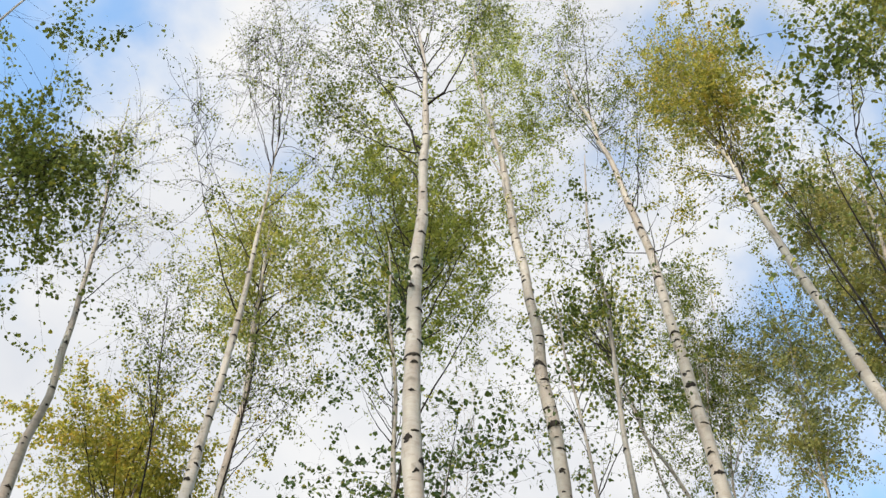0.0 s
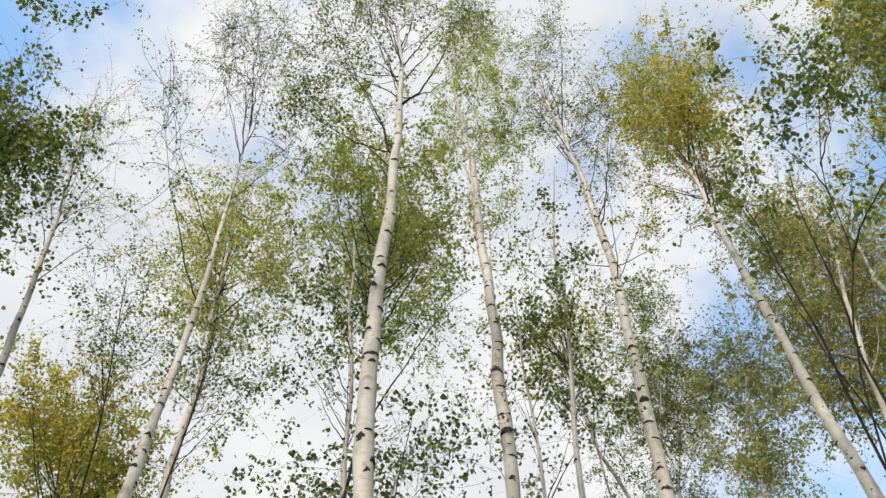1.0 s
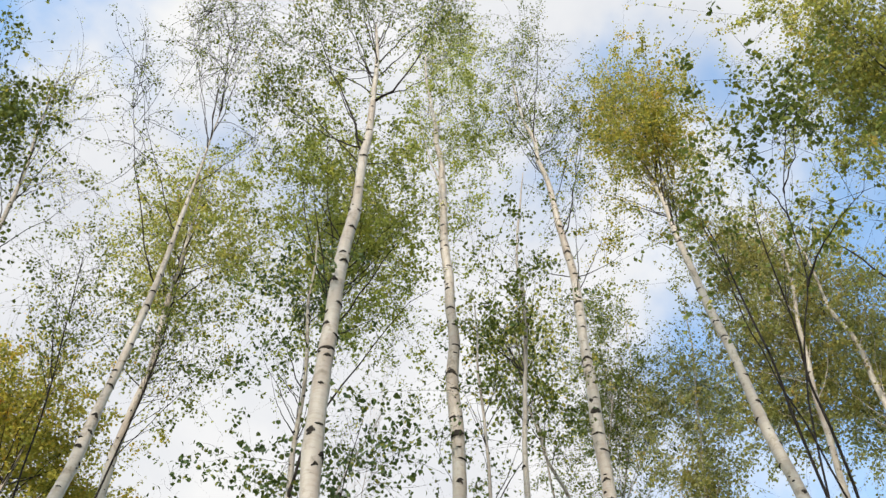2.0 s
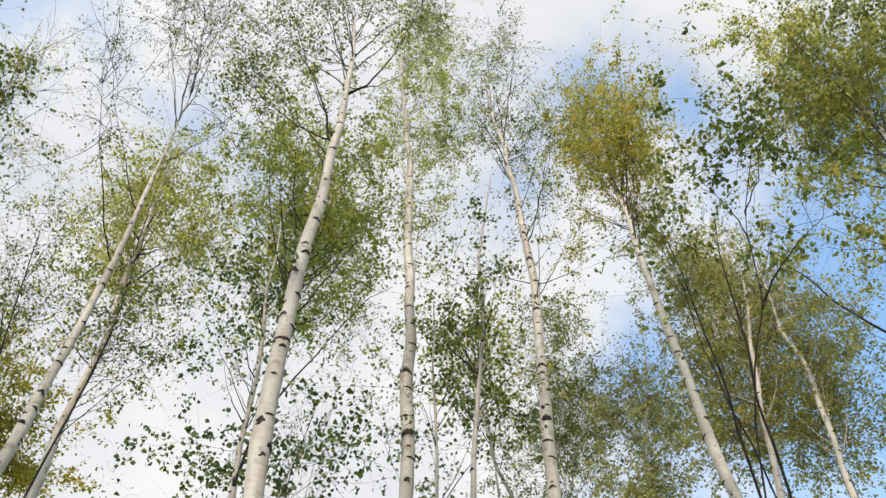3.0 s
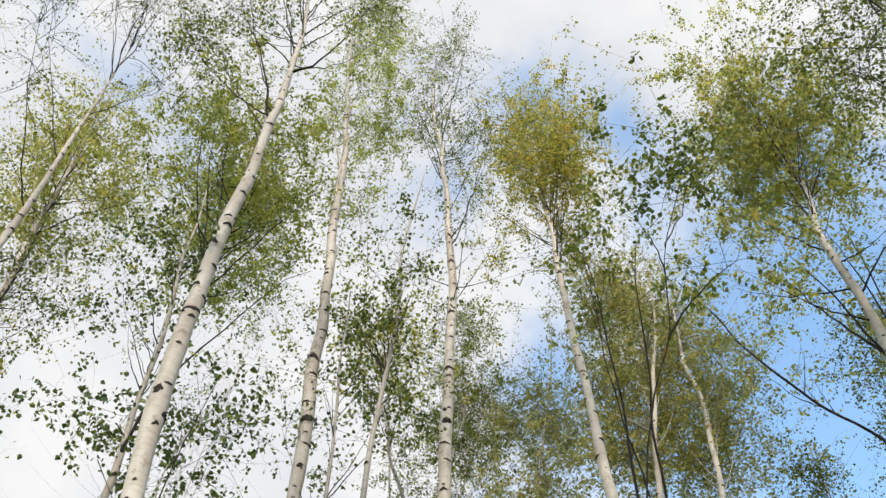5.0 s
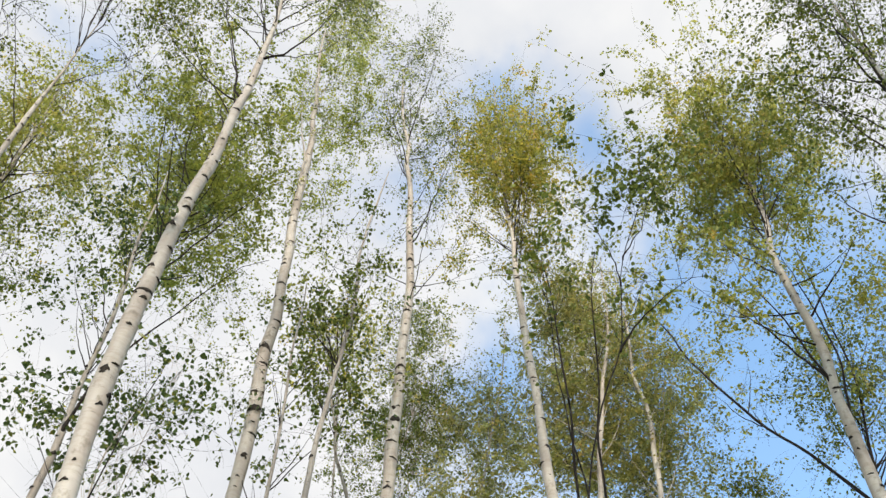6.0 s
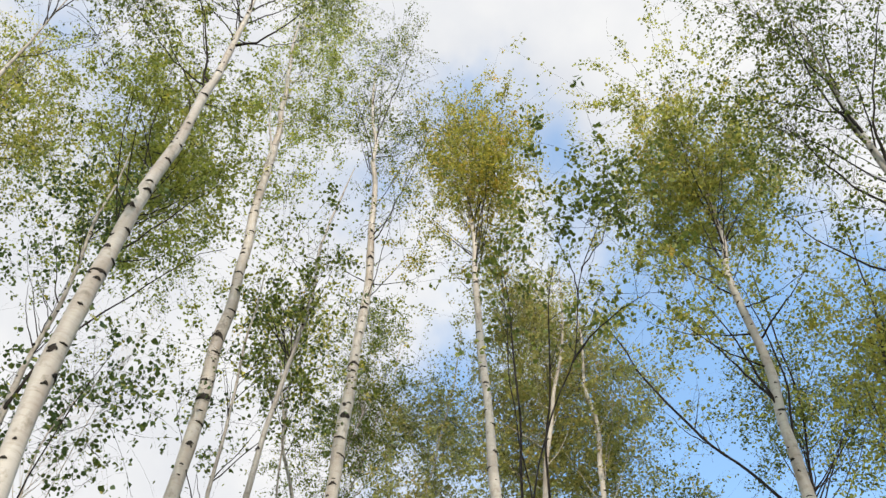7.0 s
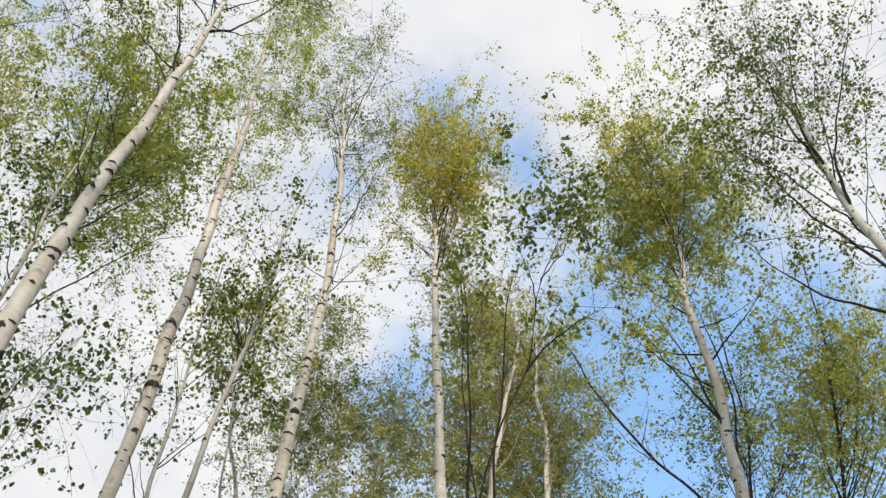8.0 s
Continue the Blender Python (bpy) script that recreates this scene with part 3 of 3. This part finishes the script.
birch("dark-stemmed sapling with large green leaves", 31.19, 3.36, 8.17, 0.006, (5.95, 8.52), 0.39, 13, 84, 18, "green",
      drift=-0.02, leaf=0.04, category="sapling", bend=0.012, boughs=((5.76, 6.34, 0.63, -0.1, 0.016, 0.22, 6.03), (6.44, 7.74, -0.08, 0.1, 0.012, -0.01, 7.0), (6.77, 8.56, 0.66, 0.1, 0.012, 0.22, 7.37)), bark=DARK_STEM, seed=24, line=((4.73, 0.473), (5.03, 0.542), (5.47, 0.65), (5.76, 0.769), (6.2, 0.856), (6.64, 0.935), (6.99, 1.026), (7.45, 1.196)), spread=0.3, twig=0.59, leaf_parts=300, hair=0.55)
birch("dark thin sapling with a few leaves", 44.48, 4.01, 7.66, 0.007, (6.63, 8.52), 0.26, 8, 26, 9, "green",
      drift=0.06, leaf=0.044, category="sapling", bend=0.008, bark=DARK_STEM, seed=25, line=((5.09, -0.38), (5.39, -0.393), (5.74, -0.437), (6.06, -0.446), (6.3, -0.466), (6.6, -0.462), (6.99, -0.435), (7.2, -0.437)), hair=0.55, twig=0.85)
birch("thin birch with a tall brownish crown", 33.45, 7.3, 12.79, 0.051, (8.81, 13.25), 0.72, 34, 760, 40, "brown",
      drift=-0.68, leaf=0.031, back=0.9, scar_step=0.6, spread=0.42, limb_bark=PALE_LIMB, seed=26, line=((7.93, 0.793), (8.45, 0.854), (9.19, 0.955), (9.73, 1.055), (10.12, 1.119), (10.74, 1.247), (11.32, 1.326), (11.83, 1.381)), stout=0.55, hair=0.55, twig=0.85)
birch("thin white birch with a tall olive crown", 39.5, 7.66, 12.63, 0.057, (8.89, 12.39), 0.88, 34, 760, 39, "brown",
      drift=0.06, leaf=0.031, back=0.9, scar_step=0.6, spread=0.42, limb_bark=PALE_LIMB, seed=27, line=((7.98, 0.625), (8.57, 0.687), (9.08, 0.705), (9.52, 0.754), (9.92, 0.749), (10.26, 0.717), (10.81, 0.74), (11.29, 0.767), (11.8, 0.795)), stout=0.55, hair=0.55, twig=0.85)
birch("white birch with a broad olive crown and long dark limbs", 56.49, 5.84, 12.34, 0.076, (10.41, 12.48), 1.1, 44, 550, 56, "olive",
      drift=0.04, wide_at=0.6, leaf=0.033, back=0.1, scar_step=0.45, spread=0.48, bough_leaf=0.5, boughs=((7.21, 9.06, -0.25, -0.3, 0.0285, -0.07, 8.05), (8.27, 8.78, -0.9, -0.2, 0.021, -0.41, 8.41), (7.83, 9.02, -0.81, -0.3, 0.0195, -0.34, 8.18), (8.17, 8.92, 0.85, -0.2, 0.0225, 0.39, 8.5), (7.44, 9.42, -0.48, 0.2, 0.03, -0.24, 8.12), (6.78, 9.57, 0.29, 0.2, 0.0255, 0.32, 8.22), (8.74, 8.71, 0.78, -0.2, 0.0165, 0.3, 8.58), (9.39, 10.58, 0.01, -0.1, 0.021, -0.01, 9.95), (9.8, 10.54, 0.66, -0.1, 0.018, 0.31, 10.2)), seed=28, line=((6.33, 0.308), (6.6, 0.326), (6.9, 0.345), (7.15, 0.346), (7.42, 0.367), (7.84, 0.412), (8.23, 0.442), (8.49, 0.441), (8.85, 0.445), (9.23, 0.474), (9.62, 0.53), (9.94, 0.561)), stout=0.6, hair=0.55, twig=0.85)
birch("leaning white birch with an open leafy crown", 80.83, 4.38, 10.28, 0.082, (7.18, 10.34), 0.85, 20, 450, 22, "green",
      drift=0.14, taper=0.95, scar_step=0.45, spread=0.42, stout=0.4, twig=0.68, leaf=0.029, back=0.25, boughs=((7.93, 10.15, 0.05, -0.3, 0.028, 0.07, 8.72), (7.84, 11.21, 0.54, -0.2, 0.0238, 0.06, 9.0), (7.34, 9.33, 1.13, -0.3, 0.028, 0.31, 8.07), (6.31, 8.34, -0.4, -0.4, 0.0252, -0.23, 7.37), (6.82, 9.4, -0.55, -0.2, 0.0196, -0.16, 7.92), (8.33, 10.23, -0.96, -0.3, 0.0168, -0.29, 8.9), (6.03, 7.53, -0.74, -0.2, 0.0252, -0.53, 6.7), (6.73, 7.12, -0.44, -0.3, 0.014, -0.16, 6.93), (7.56, 10.27, 0.71, 0.2, 0.0168, 0.26, 8.79), (8.71, 11.42, 0.7, 0.2, 0.0196, 0.26, 9.99)), seed=29, line=((6.56, -0.147), (6.9, -0.152), (7.21, -0.168), (7.58, -0.167), (7.93, -0.146), (8.3, -0.123), (8.77, -0.07), (9.13, -0.028)), bough_leaf=3.0, hair=0.55)
birch("bare leaning pole with hardly a leaf", 84.21, 5.47, 10.86, 0.018, (7.95, 9.36), 0.39, 4, 10, 6, "olive",
      drift=0.23, bend=0.006, bark=TWIG, seed=30, line=((6.66, -2.767), (7.09, -2.944), (7.55, -3.156), (8.04, -3.333), (8.72, -3.575), (9.15, -3.694), (9.53, -3.758), (9.86, -3.852), (10.2, -3.953)), leaf=0.04, hair=0.55, twig=0.85)
birch("thin birch with an airy green crown", 57.19, 8.03, 12.2, 0.022, (8.69, 11.23), 0.81, 26, 380, 28, "green",
      drift=0.3, leaf=0.03, bark=DARK_STEM, seed=31, line=((8.51, 0.426), (9.39, 0.617), (10.24, 0.71), (11.12, 0.788)), spread=0.4, hair=0.55, twig=0.85)
birch("thin dark-stemmed birch with a loose olive crown", 63.41, 6.57, 10.22, 0.022, (7.03, 8.87), 0.49, 34, 420, 30, "olive",
      drift=0.15, leaf=0.03, bark=DARK_STEM, seed=32, line=((6.95, 0.347), (7.46, 0.509), (8.05, 0.663), (8.56, 0.778)), spread=0.42, hair=0.55, twig=0.85)
birch("slim birch with a pale grey-green crown", 20.12, 9.49, 14.82, 0.016, (10.05, 13.05), 0.91, 24, 470, 28, "green",
      drift=-0.32, leaf=0.029, limb_bark=PALE_LIMB, seed=33, line=((9.82, 0.491), (10.78, 0.655), (11.87, 0.872)), spread=0.4, hair=0.55, twig=0.85)
birch("slim birch with a grey-green crown", 18.5, 9.12, 12.0, 0.014, (10.88, 14.67), 0.56, 24, 280, 28, "green",
      drift=0.12, leaf=0.031, limb_bark=PALE_LIMB, seed=34, line=((9.59, 0.479), (11.36, 0.819), (13.08, 1.165)), back=0.3, spread=0.34, hair=0.55, twig=0.85)
birch("slim birch with a twiggy half-bare crown", -1.06, 8.76, 11.21, 0.01, (10.0, 13.94), 0.94, 22, 88, 17, "green",
      drift=0.08, leaf=0.034, limb_bark=PALE_LIMB, seed=35, line=((9.84, 0.492), (10.87, 0.556), (12.45, 0.641)), spread=0.34, twig=0.51, hair=0.55)
birch("birch with a loose grey-green crown", -20.42, 6.57, 10.08, 0.012, (8.64, 10.8), 0.56, 22, 130, 20, "green",
      drift=0.0, leaf=0.028, seed=36, line=((7.27, -0.364), (8.08, -0.484), (9.03, -0.654), (9.95, -0.822)), spread=0.36, bark=DARK_STEM, hair=0.55, twig=0.85)
birch("thin birch with small scattered leaves", -15.54, 6.2, 10.34, 0.011, (8.09, 9.53), 0.57, 22, 120, 20, "green",
      drift=0.3, leaf=0.03, bark=DARK_STEM, seed=37, line=((7.41, -0.265), (8.07, -0.254), (8.64, -0.266), (9.35, -0.335), (10.17, -0.402)), spread=0.34, hair=0.55, twig=0.85)
birch("small leaning birch with pale bark", 26.05, 5.84, 8.89, 0.037, (7.75, 9.51), 0.28, 10, 60, 14, "green",
      drift=-0.02, spread=0.18, bend=0.012, bark=BARK_YOUNG, seed=38, line=((6.88, -0.688), (7.15, -0.746), (7.54, -0.843), (7.92, -0.874), (8.22, -0.939)), leaf=0.04, hair=0.55, twig=0.85)
birch("slender sapling beside a tall birch", 13.27, 4.97, 8.69, 0.02, (6.35, 8.47), 0.45, 12, 62, 20, "dark",
      drift=0.08, spread=0.3, twigs=(1, 4), twig=0.59, stout=0.7, leaf=0.034, bend=0.01, bark=BARK_YOUNG, seed=39, line=((6.16, -0.067), (6.61, -0.087), (7.18, -0.08), (7.68, -0.089), (8.34, -0.09)), leaf_parts=300, hair=0.55)
birch("low sapling with a few large leaves", 24.9, 3.65, 5.42, 0.006, (5.54, 6.24), 0.59, 13, 70, 9, "dark",
      drift=-0.52, spread=0.13, twigs=(1, 3), twig=0.34, stout=0.35, hair=0.19, leaf=0.036, category="sapling", bend=0.045, bark=TWIG, seed=40, line=((5.27, -2.108), (5.59, -2.306), (5.89, -2.524), (6.08, -2.734)), leaf_parts=300)
birch("low sapling with loose leaves", -1.82, 4.01, 5.97, 0.007, (5.45, 6.19), 0.31, 13, 50, 12, "dark",
      drift=0.03, spread=0.16, twigs=(1, 3), twig=0.42, stout=0.35, hair=0.22, leaf=0.036, category="sapling", bend=0.045, bark=TWIG, seed=41, line=((5.33, 0.18), (5.74, 0.194), (6.05, 0.204)), leaf_parts=300)
birch("birch with thin hanging sprays of leaves", -54.5, 3.65, 8.52, 0.025, (8.31, 8.74), 0.21, 4, 16, 20, "green",
      drift=0.43, leaf=0.034, seed=42, line=((4.68, -0.11), (5.57, -0.131), (6.79, -0.16), (8.26, -0.194)), stout=0.3, hair=0.17, twig=0.42, spread=0.1)
birch("slim birch with a hazy olive-brown crown", 26.24, 8.76, 13.55, 0.02, (9.31, 12.26), 0.6, 20, 420, 30, "brown",
      drift=-0.15, leaf=0.032, limb_bark=PALE_LIMB, seed=43, line=((8.81, 0.44), (9.82, 0.582), (11.01, 0.788)), hair=0.55, twig=0.85)
birch("dark thin stem with hardly any leaves", 37.7, 5.11, 9.5, 0.015, (7.94, 9.75), 0.27, 7, 16, 8, "green",
      drift=0.03, category="sapling", bend=0.03, bark=DARK_STEM, seed=44, line=((5.73, 0.051), (7.06, 0.062), (8.92, 0.079)), leaf=0.04, hair=0.55, twig=0.85)
birch("dark slender sapling with thin side shoots", 32.9, 5.84, 10.59, 0.016, (8.73, 10.84), 0.34, 8, 20, 8, "green",
      drift=0.07, category="sapling", bend=0.04, bark=DARK_STEM, seed=45, line=((6.28, 0.676), (7.79, 0.838), (9.89, 1.064)), leaf=0.04, hair=0.55, twig=0.85)
birch("small birch with a thin green top", 51.54, 9.49, 10.15, 0.033, (9.45, 10.13), 0.31, 12, 90, 18, "green",
      drift=-0.13, leaf=0.034, seed=46, line=((9.28, 0.0),), hair=0.55, twig=0.85)
birch("pale twiggy young birch with scattered leaves coloured dark as if backlit", -7.94, 4.6, 6.83, 0.01, (5.53, 6.82), 0.42, 20, 80, 13, "dark",
      leaf=0.034, seed=50, limb_bark=PALE_LIMB, bark=BARK_YOUNG, spread=0.22, bend=0.01, hair=0.6, twig=0.6, stout=0.6, line=((5.37, 0.657), (5.77, 0.634), (6.2, 0.697), (6.53, 0.799)), drift=0.08)

# unseen birches added behind the clearing to take the low sun off the lower stems
for az, dist, tall, wide, seed in ((186, 5.6, 17.2, 1.7, 81), (200, 6.8, 18.4, 1.8, 82), (214, 5.4, 17.0, 1.6, 83), (228, 7.2, 18.4, 1.8, 84), (172, 7.0, 17.8, 1.7, 85)):
    birch("unseen white birch with a full olive crown, added to shade the stems", az, dist, tall, 0.09, (tall * 0.5, tall + 0.3), wide, 26, 300, 26, "olive", leaf=0.055, seed=seed, scar_step=1.2)
